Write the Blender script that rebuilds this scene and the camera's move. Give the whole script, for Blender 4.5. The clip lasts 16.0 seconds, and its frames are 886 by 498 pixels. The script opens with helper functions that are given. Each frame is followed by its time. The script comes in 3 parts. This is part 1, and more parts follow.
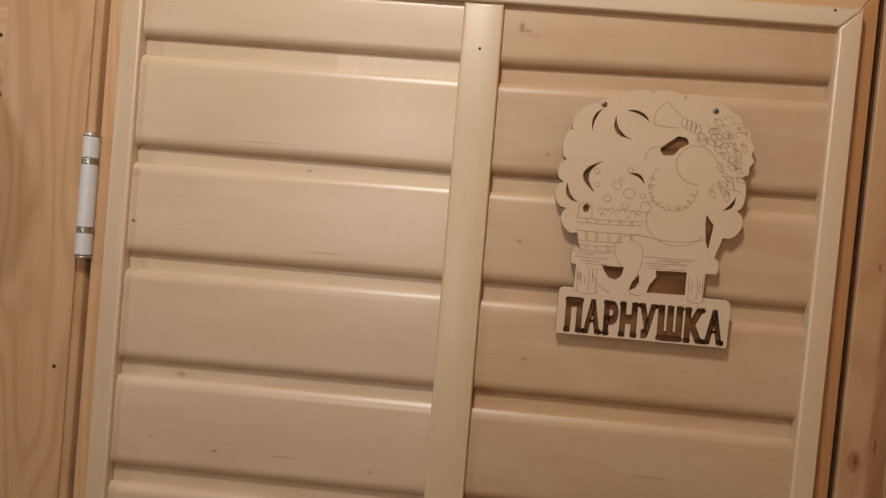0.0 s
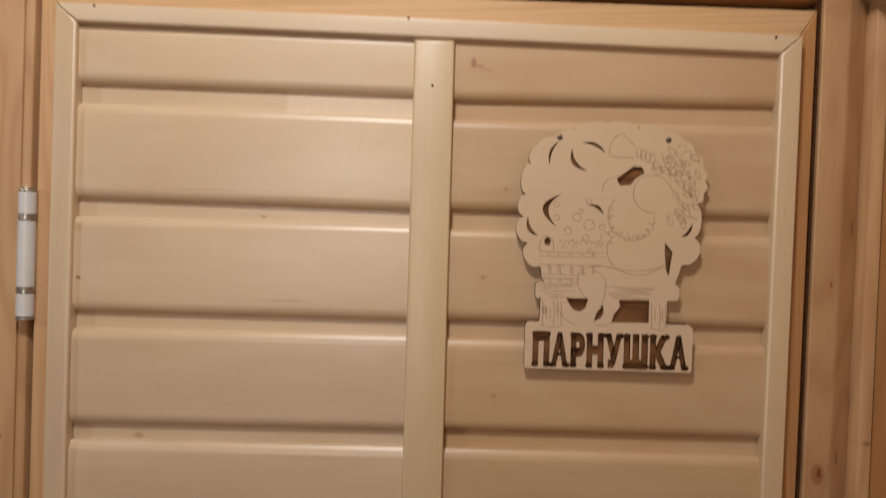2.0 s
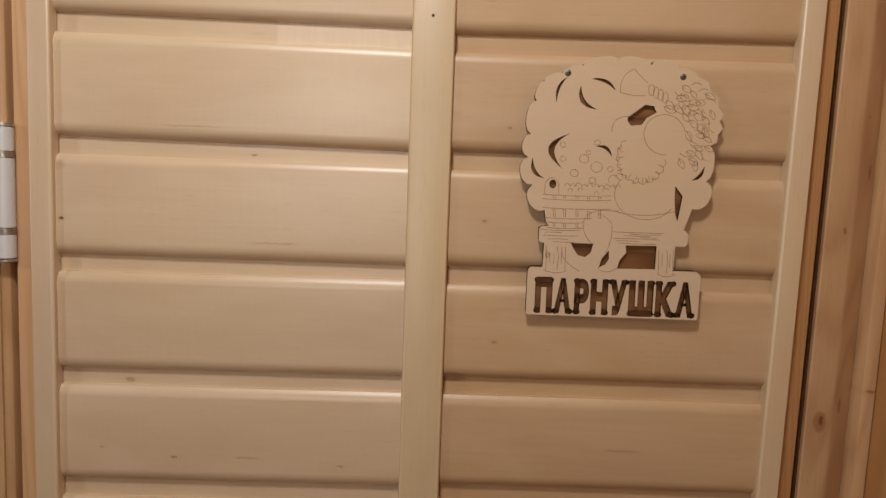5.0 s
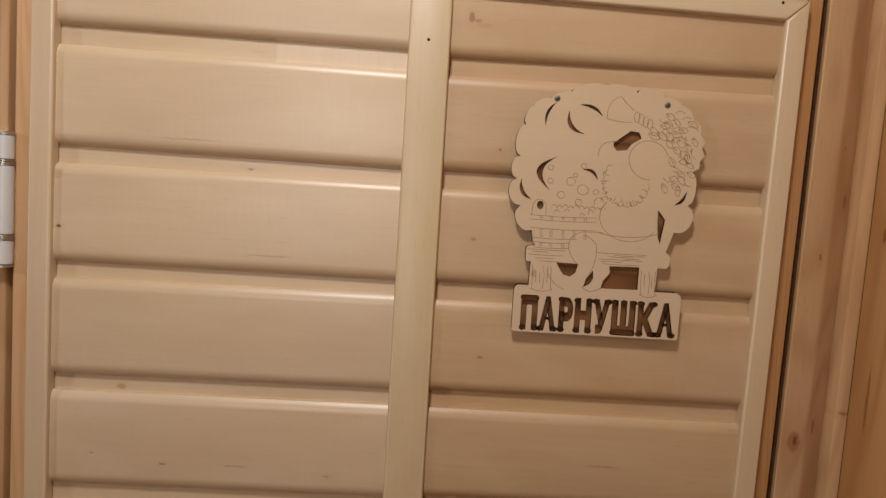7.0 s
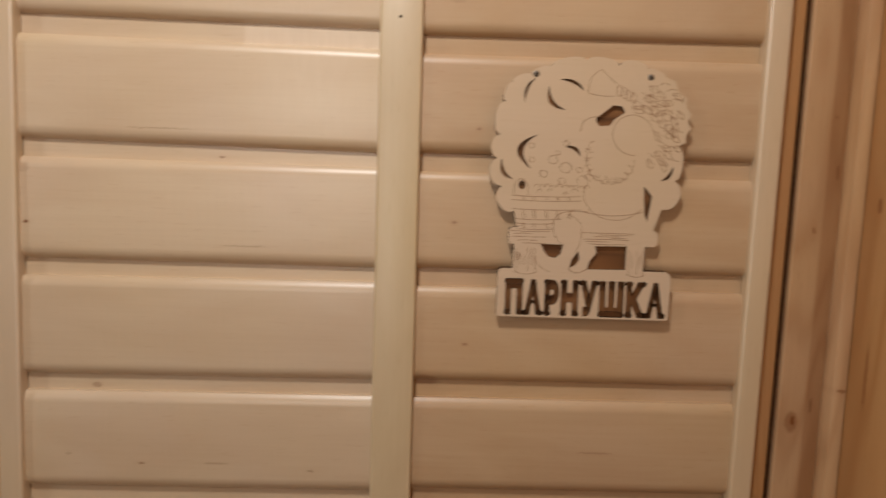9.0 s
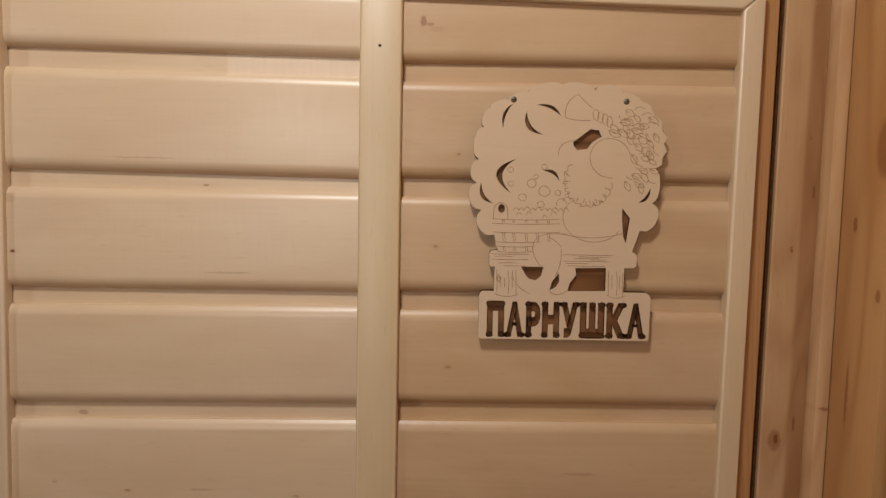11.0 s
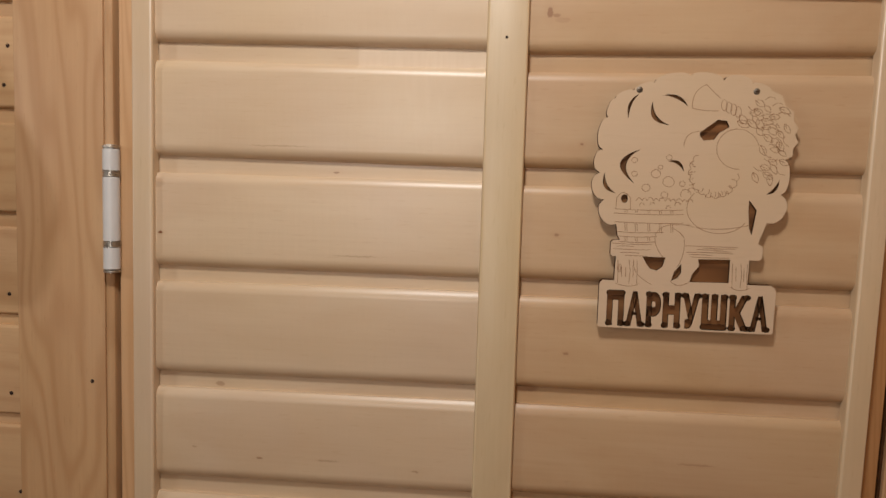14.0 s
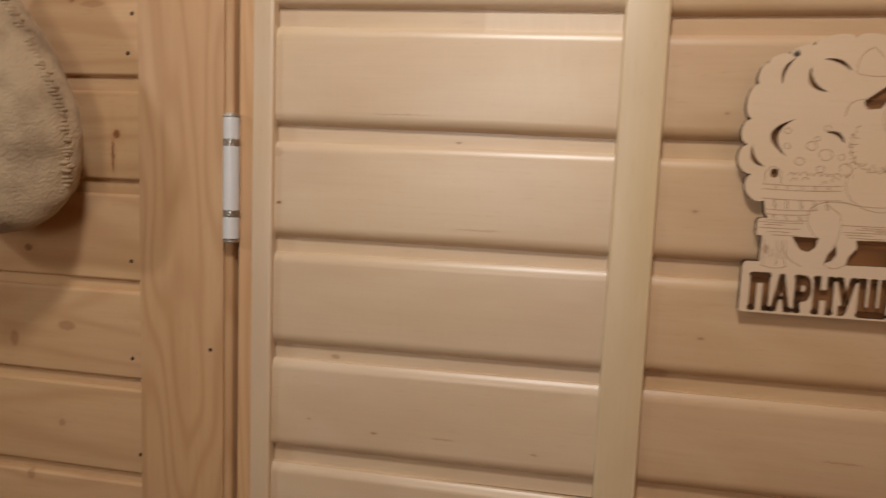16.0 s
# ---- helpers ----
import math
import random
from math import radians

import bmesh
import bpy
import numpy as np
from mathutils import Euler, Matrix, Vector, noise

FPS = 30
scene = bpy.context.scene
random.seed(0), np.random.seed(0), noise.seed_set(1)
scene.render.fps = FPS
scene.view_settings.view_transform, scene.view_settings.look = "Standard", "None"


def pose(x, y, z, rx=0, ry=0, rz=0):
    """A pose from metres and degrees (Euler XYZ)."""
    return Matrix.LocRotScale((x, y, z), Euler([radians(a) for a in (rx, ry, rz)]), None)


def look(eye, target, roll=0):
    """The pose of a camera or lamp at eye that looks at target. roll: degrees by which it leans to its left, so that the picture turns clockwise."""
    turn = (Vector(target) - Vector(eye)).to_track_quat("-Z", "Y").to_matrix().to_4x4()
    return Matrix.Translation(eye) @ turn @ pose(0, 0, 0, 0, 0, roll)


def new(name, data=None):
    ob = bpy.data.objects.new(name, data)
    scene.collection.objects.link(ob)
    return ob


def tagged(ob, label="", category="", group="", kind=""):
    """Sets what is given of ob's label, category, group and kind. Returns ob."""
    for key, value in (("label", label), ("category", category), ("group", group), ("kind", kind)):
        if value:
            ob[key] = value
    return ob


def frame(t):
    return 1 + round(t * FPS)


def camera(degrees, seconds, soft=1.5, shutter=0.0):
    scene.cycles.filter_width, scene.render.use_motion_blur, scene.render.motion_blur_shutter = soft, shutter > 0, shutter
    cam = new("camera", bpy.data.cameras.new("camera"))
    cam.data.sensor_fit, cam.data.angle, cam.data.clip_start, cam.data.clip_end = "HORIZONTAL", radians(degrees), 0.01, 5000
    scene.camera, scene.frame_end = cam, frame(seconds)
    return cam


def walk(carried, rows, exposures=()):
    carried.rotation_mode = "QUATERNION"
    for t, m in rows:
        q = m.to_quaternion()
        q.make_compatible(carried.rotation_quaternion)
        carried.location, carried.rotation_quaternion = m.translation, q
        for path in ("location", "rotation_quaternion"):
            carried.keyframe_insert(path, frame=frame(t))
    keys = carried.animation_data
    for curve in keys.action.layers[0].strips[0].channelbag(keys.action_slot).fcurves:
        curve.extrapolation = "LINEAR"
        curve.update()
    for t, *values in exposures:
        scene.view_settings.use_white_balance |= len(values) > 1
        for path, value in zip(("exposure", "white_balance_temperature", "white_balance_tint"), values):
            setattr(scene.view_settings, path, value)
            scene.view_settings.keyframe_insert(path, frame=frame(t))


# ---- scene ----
cam = camera(64.0, 16.0, shutter=0.5)
PATH = [
    (0, (0.027, -0.566, 1.571), (-0.153, 1.426, 1.549), 4.7),
    (0.5, (0.017, -0.563, 1.583), (-0.115, 1.432, 1.574), 5.2),
    (1, (0.01, -0.568, 1.589), (-0.108, 1.428, 1.648), 3.7),
    (1.5, (0.008, -0.575, 1.594), (-0.094, 1.419, 1.715), 3.7),
    (2, (0.011, -0.559, 1.599), (-0.013, 1.441, 1.593), 1.6),
    (2.5, (0.001, -0.539, 1.601), (-0.015, 1.45, 1.394), 1.3),
    (3, (0.004, -0.536, 1.598), (-0.022, 1.451, 1.373), 0.8),
    (3.5, (0.009, -0.534, 1.597), (-0.019, 1.454, 1.373), 0.5),
    (4, (0.009, -0.535, 1.602), (-0.005, 1.454, 1.392), 0.8),
    (6.5, (0.002, -0.545, 1.608), (0.003, 1.448, 1.433), 3.8),
    (7, (0.005, -0.551, 1.609), (0.035, 1.443, 1.455), 3.5),
    (7.5, (0.009, -0.551, 1.607), (0.025, 1.443, 1.452), 3.5),
    (8, (0.012, -0.545, 1.602), (-0.034, 1.447, 1.423), 2.8),
    (8.5, (0.001, -0.534, 1.604), (-0.088, 1.455, 1.411), 2.9),
    (9, (0.022, -0.534, 1.603), (0.046, 1.458, 1.425), 1.8),
    (9.2, (0.043, -0.543, 1.607), (0.059, 1.45, 1.447), 1.2),
    (11.3, (0.032, -0.54, 1.607), (0.053, 1.456, 1.484), 1.0),
    (11.5, (0.025, -0.544, 1.61), (0.024, 1.451, 1.48), 1.4),
    (12, (0.006, -0.554, 1.608), (-0.044, 1.442, 1.495), 2.8),
    (12.5, (0.001, -0.555, 1.611), (-0.096, 1.44, 1.508), 2.2),
    (13, (-0.002, -0.557, 1.612), (-0.146, 1.431, 1.458), 2.1),
    (13.5, (-0.001, -0.564, 1.608), (-0.179, 1.424, 1.48), 2.0),
    (14, (0.001, -0.555, 1.607), (-0.187, 1.429, 1.444), 1.7),
    (14.5, (0.002, -0.546, 1.609), (-0.174, 1.438, 1.429), 0.8),
    (15, (-0.007, -0.545, 1.606), (-0.216, 1.434, 1.406), 1.4),
    (15.5, (-0.015, -0.547, 1.605), (-0.28, 1.426, 1.409), 1.3),
    (16, (-0.043, -0.538, 1.601), (-0.421, 1.412, 1.369), 2.3),
]
walk(cam, [(t, look(eye, target, roll)) for t, eye, target, roll in PATH])

# ---- world, lamps, exposure ----
world = bpy.data.worlds.new("steam_room_world")
world.use_nodes = True
world.node_tree.nodes["Background"].inputs["Color"].default_value = (1.0, 0.78, 0.58, 1)
world.node_tree.nodes["Background"].inputs["Strength"].default_value = 0.01
scene.world = world
scene.view_settings.exposure = 0.08


def lamp(name, eye, target, size, watts, colour=(1.0, 0.95, 0.885)):
    data = bpy.data.lights.new(name, "AREA")
    data.shape, data.size, data.energy, data.color = "DISK", size, watts, colour
    ob = new(name, data)
    ob.matrix_world = look(eye, target)
    return ob


lamp("ceiling_lamp_light", (-0.10, -0.53, 2.20), (-0.10, -0.05, 1.5), 0.12, 3.9, (1.0, 0.975, 0.935))
lamp("side_lamp_light", (-1.36, -0.84, 1.98), (-0.5, 0.0, 1.5), 0.10, 2.9, (1.0, 0.965, 0.92))
# added light without a known fitting, for gloss on the boards
lamp("added_sheen_light", (-0.22, -1.10, 1.68), (-0.10, 0.0, 1.50), 0.28, 2.0, (1.0, 0.92, 0.83))


# ---- materials ----
def nodes_of(name):
    m = bpy.data.materials.new(name)
    m.use_nodes = True
    nt = m.node_tree
    return m, nt, nt.nodes["Principled BSDF"]


def plain(name, colour, rough=0.5, metal=0.0, grain=0.0, size=300.0, shine=0.5):
    m, nt, p = nodes_of(name)
    p.inputs["Specular IOR Level"].default_value = shine
    p.inputs["Roughness"].default_value, p.inputs["Metallic"].default_value = rough, metal
    tc, n, r = nt.nodes.new("ShaderNodeTexCoord"), nt.nodes.new("ShaderNodeTexNoise"), nt.nodes.new("ShaderNodeValToRGB")
    n.inputs["Scale"].default_value, n.inputs["Detail"].default_value = size, 5
    r.color_ramp.elements[0].color = (*[c * (1 - grain) for c in colour], 1)
    r.color_ramp.elements[1].color = (*[min(1, c * (1 + grain)) for c in colour], 1)
    r.color_ramp.elements[0].position, r.color_ramp.elements[1].position = 0.3, 0.7
    nt.links.new(tc.outputs["Object"], n.inputs["Vector"])
    nt.links.new(n.outputs["Fac"], r.inputs["Fac"])
    nt.links.new(r.outputs["Color"], p.inputs["Base Color"])
    return m


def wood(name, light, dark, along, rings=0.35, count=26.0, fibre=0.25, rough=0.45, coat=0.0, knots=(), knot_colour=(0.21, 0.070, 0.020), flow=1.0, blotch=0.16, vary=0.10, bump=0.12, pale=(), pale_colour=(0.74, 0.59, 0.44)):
    """Planed timber: growth rings, fibres, blotches and knots. along: 0 for grain along x, 1 along y, 2 along z."""
    m, nt, p = nodes_of(name)
    N, L = nt.nodes.new, nt.links.new

    def maths(op, a, b=None, c=None):
        n = N("ShaderNodeMath")
        n.operation = op
        for i, v in enumerate((a, b, c)):
            if v is None:
                continue
            if isinstance(v, (int, float)):
                n.inputs[i].default_value = v
            else:
                L(v, n.inputs[i])
        return n.outputs[0]

    def scaled(vec, s):
        n = N("ShaderNodeVectorMath")
        n.operation = "MULTIPLY"
        L(vec, n.inputs[0])
        n.inputs[1].default_value = s
        return n.outputs[0]

    def noise_of(vec, scale, detail=4.0, dist=0.0):
        n = N("ShaderNodeTexNoise")
        n.inputs["Scale"].default_value, n.inputs["Detail"].default_value, n.inputs["Distortion"].default_value = scale, detail, dist
        L(vec, n.inputs["Vector"])
        return n.outputs["Fac"]

    def mixed(fac, a, b, mode="MIX"):
        n = N("ShaderNodeMix")
        n.data_type, n.blend_type = "RGBA", mode
        for sock, v in ((n.inputs[0], fac), (n.inputs[6], a), (n.inputs[7], b)):
            if isinstance(v, (int, float)):
                sock.default_value = v
            elif isinstance(v, tuple):
                sock.default_value = (*v, 1)
            else:
                L(v, sock)
        return n.outputs[2]

    tc, info = N("ShaderNodeTexCoord"), N("ShaderNodeObjectInfo")
    place = tc.outputs["Object"]
    shift = N("ShaderNodeVectorMath")
    shift.operation = "MULTIPLY_ADD"
    L(info.outputs["Random"], shift.inputs[0])
    shift.inputs[1].default_value = (7.3, 3.1, 11.7)
    L(place, shift.inputs[2])
    moved = shift.outputs[0]
    slow, fast = [11.0, 11.0, 11.0], [420.0, 420.0, 420.0]
    slow[along], fast[along] = 1.5 * flow, 12.0
    figure = noise_of(scaled(moved, tuple(slow)), 1.0, 2.0, 0.25)
    ring = maths("SINE", maths("MULTIPLY", figure, count * 2.6))
    ring = maths("POWER", maths("MULTIPLY_ADD", ring, 0.5, 0.5), 2.2)
    fib = noise_of(scaled(moved, tuple(fast)), 1.0, 4.0)
    patchy = [26.0, 26.0, 26.0]
    patchy[along] = 8.0
    blot = noise_of(scaled(moved, tuple(patchy)), 1.0, 4.0, 0.6)
    mid = tuple(0.5 * (a + b) for a, b in zip(light, dark))
    col = mixed(maths("MULTIPLY", ring, rings), light, dark)
    r = N("ShaderNodeMapRange")
    r.inputs["From Min"].default_value, r.inputs["From Max"].default_value = 0.35, 0.75
    L(fib, r.inputs["Value"])
    col = mixed(maths("MULTIPLY", r.outputs[0], fibre), col, mid)
    r = N("ShaderNodeMapRange")
    r.inputs["From Min"].default_value, r.inputs["From Max"].default_value = 0.38, 0.72
    L(blot, r.inputs["Value"])
    col = mixed(maths("MULTIPLY", r.outputs[0], blotch), col, dark)
    speck = [620.0, 620.0, 620.0]
    speck[along] = 70.0
    r = N("ShaderNodeMapRange")
    r.inputs["From Min"].default_value, r.inputs["From Max"].default_value = 0.66, 0.74
    r.inputs["To Max"].default_value = 0.22
    L(noise_of(scaled(moved, tuple(speck)), 1.0, 1.0), r.inputs["Value"])
    col = mixed(r.outputs[0], col, dark)
    r = N("ShaderNodeMapRange")
    r.inputs["From Min"].default_value, r.inputs["From Max"].default_value = 0.35, 0.65
    L(noise_of(moved, 6.0, 2.0, 0.5), r.inputs["Value"])
    col = mixed(r.outputs[0], col, mixed(1.0, col, (0.995, 0.985, 0.91), "MULTIPLY"))
    tone = maths("MULTIPLY_ADD", info.outputs["Random"], vary, 1 - vary * 0.6)
    grey = N("ShaderNodeCombineColor")
    for s in grey.inputs:
        L(tone, s)
    col = mixed(1.0, col, grey.outputs[0], "MULTIPLY")
    if knots:
        wob = N("ShaderNodeVectorMath")
        wob.operation = "MULTIPLY_ADD"
        nz = N("ShaderNodeTexNoise")
        nz.inputs["Scale"].default_value = 300.0
        L(place, nz.inputs["Vector"])
        L(nz.outputs["Color"], wob.inputs[0])
        wob.inputs[1].default_value = (0.0026, 0.0026, 0.0026)
        L(place, wob.inputs[2])
        total = halo = None
        for kx, ky, kz, ru, rv, rw, force in knots:
            sub = N("ShaderNodeVectorMath")
            sub.operation = "SUBTRACT"
            L(wob.outputs[0], sub.inputs[0])
            sub.inputs[1].default_value = (kx + 0.0013, ky + 0.0013, kz + 0.0013)
            ln = N("ShaderNodeVectorMath")
            ln.operation = "LENGTH"
            L(scaled(sub.outputs[0], (1 / ru, 1 / rv, 1 / rw)), ln.inputs[0])
            mr = N("ShaderNodeMapRange")
            mr.inputs["From Min"].default_value, mr.inputs["From Max"].default_value = 1.1, 0.75
            mr.inputs["To Max"].default_value = force
            L(ln.outputs["Value"], mr.inputs["Value"])
            total = mr.outputs[0] if total is None else maths("MAXIMUM", total, mr.outputs[0])
            hr = N("ShaderNodeMapRange")
            hr.inputs["From Min"].default_value, hr.inputs["From Max"].default_value = 3.2, 0.8
            hr.inputs["To Max"].default_value = force * 0.35
            L(ln.outputs["Value"], hr.inputs["Value"])
            halo = hr.outputs[0] if halo is None else maths("MAXIMUM", halo, hr.outputs[0])
        col = mixed(halo, col, dark)
        col = mixed(total, col, knot_colour)
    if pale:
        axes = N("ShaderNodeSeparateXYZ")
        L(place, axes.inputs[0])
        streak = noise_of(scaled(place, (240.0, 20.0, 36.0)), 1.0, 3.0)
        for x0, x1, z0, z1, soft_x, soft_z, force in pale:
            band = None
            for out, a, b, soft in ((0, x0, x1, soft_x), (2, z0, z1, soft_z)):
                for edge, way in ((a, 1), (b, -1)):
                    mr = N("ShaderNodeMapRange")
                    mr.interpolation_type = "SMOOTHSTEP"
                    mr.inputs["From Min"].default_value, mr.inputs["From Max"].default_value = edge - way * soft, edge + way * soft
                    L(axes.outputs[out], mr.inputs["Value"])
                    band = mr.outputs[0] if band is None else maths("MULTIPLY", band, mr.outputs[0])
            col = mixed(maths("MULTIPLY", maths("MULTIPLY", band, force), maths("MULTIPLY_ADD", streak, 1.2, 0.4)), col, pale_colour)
    L(col, p.inputs["Base Color"])
    rr = maths("MULTIPLY_ADD", fib, 0.22, rough - 0.11)
    L(rr, p.inputs["Roughness"])
    p.inputs["Specular IOR Level"].default_value = 0.28
    p.inputs["Coat Weight"].default_value, p.inputs["Coat Roughness"].default_value, p.inputs["Coat IOR"].default_value = coat, 0.38, 1.65
    ripple = [30.0, 30.0, 30.0]
    ripple[along] = 190.0 if along == 0 else 30.0
    soft = N("ShaderNodeBump")
    soft.inputs["Strength"].default_value, soft.inputs["Distance"].default_value = 0.22, 0.0006
    L(noise_of(scaled(moved, tuple(ripple)), 1.0, 2.0), soft.inputs["Height"])
    b = N("ShaderNodeBump")
    b.inputs["Strength"].default_value, b.inputs["Distance"].default_value = bump, 0.0006
    L(fib, b.inputs["Height"])
    L(soft.outputs["Normal"], b.inputs["Normal"])
    L(b.outputs["Normal"], p.inputs["Normal"])
    L(soft.outputs["Normal"], p.inputs["Coat Normal"])
    return m


LIME_MARKS = ((-0.281, -0.005, 1.567, 0.0022, 0.02, 0.0012, 0.95), (-0.138, 0, 1.619, 0.0026, 0.02, 0.0010, 0.6), (-0.284, -0.005, 1.607, 0.007, 0.02, 0.004, 0.18),
                   (0.0245, -0.006, 1.7425, 0.0022, 0.02, 0.0040, 0.65), (0.029, -0.006, 1.7405, 0.0032, 0.02, 0.0016, 0.45), (0.034, -0.006, 1.737, 0.006, 0.02, 0.002, 0.15), (0.052, -0.005, 1.645, 0.0014, 0.02, 0.0011, 0.6), (0.036, -0.005, 1.576, 0.002, 0.02, 0.001, 0.5),
                   (0.047, -0.005, 1.484, 0.002, 0.02, 0.001, 0.5), (-0.197, -0.005, 1.385, 0.003, 0.02, 0.0009, 0.55), (-0.252, -0.005, 1.391, 0.002, 0.02, 0.001, 0.3),
                   (-0.068, -0.005, 1.382, 0.003, 0.02, 0.0009, 0.4), (-0.233, 0, 1.443, 0.004, 0.02, 0.002, 0.4), (0.016, 0, 1.455, 0.012, 0.02, 0.005, 0.35),
                   (-0.14, -0.005, 1.386, 0.010, 0.02, 0.0008, 0.3), (-0.183, -0.005, 1.6385, 0.026, 0.02, 0.0005, 0.35),
                   (-0.120, -0.005, 1.5535, 0.018, 0.02, 0.0006, 0.3), (0.150, -0.005, 1.402, 0.014, 0.02, 0.0008, 0.3))
# pale: first a lighter lip, then a soft streaked sheen painted into the colour
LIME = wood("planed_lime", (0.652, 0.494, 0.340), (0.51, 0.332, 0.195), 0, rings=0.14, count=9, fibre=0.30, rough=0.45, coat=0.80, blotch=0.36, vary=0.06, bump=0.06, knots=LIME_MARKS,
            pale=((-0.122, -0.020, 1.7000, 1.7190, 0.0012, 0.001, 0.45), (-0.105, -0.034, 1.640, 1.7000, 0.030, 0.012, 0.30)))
LIME_RUDDY = wood("planed_lime_ruddy", (0.558, 0.380, 0.232), (0.42, 0.238, 0.116), 0, rings=0.16, count=9, fibre=0.30, rough=0.46, coat=0.5, blotch=0.45, vary=0.06, bump=0.06, knots=LIME_MARKS)
LIME_UP = wood("planed_lime_strip", (0.62, 0.465, 0.315), (0.46, 0.305, 0.178), 2, rings=0.15, count=6, fibre=0.3, rough=0.40, coat=0.6, blotch=0.2)
BATTEN = wood("planed_lime_batten", (0.60, 0.455, 0.285), (0.46, 0.310, 0.160), 2, rings=0.18, count=7, fibre=0.3, rough=0.40, coat=0.6, blotch=0.35)
# same lime as the upright strips, lightened for the overhead light on the top one
LIME_ACROSS_LIT = wood("planed_lime_rail_lit", (0.71, 0.565, 0.410), (0.56, 0.400, 0.260), 0, rings=0.15, count=6, fibre=0.3, rough=0.40, coat=0.6, blotch=0.2)
PINE_UP = wood("knotty_pine_upright", (0.56, 0.345, 0.188), (0.36, 0.172, 0.07), 2, rings=0.38, flow=1.6, count=30, fibre=0.3, rough=0.5, coat=0.1,
               knots=((0.3005, -0.004, 1.430, 0.0052, 0.03, 0.009, 0.55), (0.3015, -0.004, 1.431, 0.0022, 0.03, 0.0042, 1.0), (0.317, -0.002, 1.442, 0.002, 0.03, 0.006, 0.6), (0.307, -0.004, 1.578, 0.0012, 0.03, 0.003, 0.7),
                      (0.327, 0.0, 1.622, 0.0022, 0.03, 0.006, 0.6), (0.320, 0.0, 1.663, 0.001, 0.03, 0.001, 0.8), (0.338, -0.004, 1.455, 0.004, 0.03, 0.0015, 0.6)))
PINE_ACROSS = wood("knotty_pine_level", (0.60, 0.395, 0.225), (0.42, 0.24, 0.105), 0, rings=0.42, count=30, fibre=0.3, rough=0.5, coat=0.1)
PINE_EDGE = wood("resinous_pine_edge", (0.60, 0.365, 0.20), (0.44, 0.225, 0.095), 2, rings=0.42, flow=0.3, count=140, fibre=0.3, rough=0.55)
# edge pine with the edge strip's shadow put into its colour, for the lock-side stile
PINE_EDGE_SHADED = wood("shaded_pine_edge", (0.46, 0.240, 0.100), (0.32, 0.140, 0.050), 2, rings=0.42, flow=0.3, count=140, fibre=0.3, rough=0.55)
# level pine darkened for the shade under the head casing
PINE_SHADED_ACROSS = wood("shaded_pine_level", (0.38, 0.185, 0.075), (0.26, 0.110, 0.038), 0, rings=0.42, flow=0.3, count=140, fibre=0.3, rough=0.6)
PINE_EDGE_ACROSS = wood("resinous_pine_edge_level", (0.62, 0.40, 0.22), (0.44, 0.24, 0.10), 0, rings=0.42, flow=0.3, count=140, fibre=0.3, rough=0.55)
PINE_WALL = wood("pine_wall_boards", (0.60, 0.385, 0.215), (0.42, 0.215, 0.095), 0, rings=0.35, count=26, fibre=0.3, rough=0.55, vary=0.12,
                 knots=((-0.486, 0.005, 1.447, 0.009, 0.03, 0.0045, 0.4), (-0.523, 0.005, 1.515, 0.004, 0.03, 0.0035, 0.65), (-0.493, 0.005, 1.357, 0.0035, 0.03, 0.0035, 0.35),
                        (-0.434, 0.005, 1.617, 0.0035, 0.03, 0.004, 0.9), (-0.4375, 0.005, 1.599, 0.0016, 0.03, 0.015, 0.8), (-0.527, 0.005, 1.304, 0.004, 0.03, 0.005, 0.35),
                        (-0.540, 0.005, 1.431, 0.0045, 0.03, 0.008, 0.4), (-0.474, 0.005, 1.727, 0.003, 0.03, 0.002, 0.6), (-0.455, 0.005, 1.724, 0.012, 0.03, 0.003, 0.3)))
# orange-brown heartwood, its colour also deepened for the light falling off in the corner
PINE_SIDE = wood("heartwood_pine_board", (0.54, 0.29, 0.12), (0.38, 0.16, 0.05), 2, rings=0.5, count=20, fibre=0.3, rough=0.5,
                 knots=((0.343, -0.052, 1.652, 0.05, 0.011, 0.022, 0.6), (0.343, -0.022, 1.598, 0.05, 0.0025, 0.006, 0.75), (0.343, -0.054, 1.549, 0.05, 0.003, 0.005, 0.6),
                        (0.343, -0.025, 1.472, 0.05, 0.0018, 0.026, 0.6)))
ROOM_WOOD = wood("room_boards", (0.50, 0.29, 0.13), (0.38, 0.20, 0.08), 0, rings=0.35, count=12, rough=0.55)
PLY = wood("birch_plywood", (0.61, 0.452, 0.318), (0.52, 0.37, 0.245), 0, rings=0.12, count=8, fibre=0.25, rough=0.6, blotch=0.12, vary=0.0)
STAIN = wood("walnut_stained_plywood", (0.25, 0.108, 0.040), (0.075, 0.028, 0.009), 0, rings=0.8, count=30, fibre=0.6, rough=0.5, vary=0.0)
BURNT = plain("laser_burnt_edge", (0.060, 0.028, 0.012), 0.8, 0, 0.4, 500, 0.08)
LINE = plain("laser_engraved_line", (0.22, 0.105, 0.045), 0.8, 0, 0.25, 700, 0.08)
NAIL = plain("dark_nail_head", (0.035, 0.016, 0.008), 0.9, 0.0, 0.3, 900)
SCREW = plain("dull_zinc_screw", (0.16, 0.13, 0.10), 0.5, 0.8, 0.3, 900)
CHROME = plain("worn_nickel", (0.60, 0.57, 0.52), 0.40, 1.0, 0.15, 400)
WHITE = plain("white_enamel", (0.64, 0.63, 0.62), 0.35, 0, 0.03, 60)
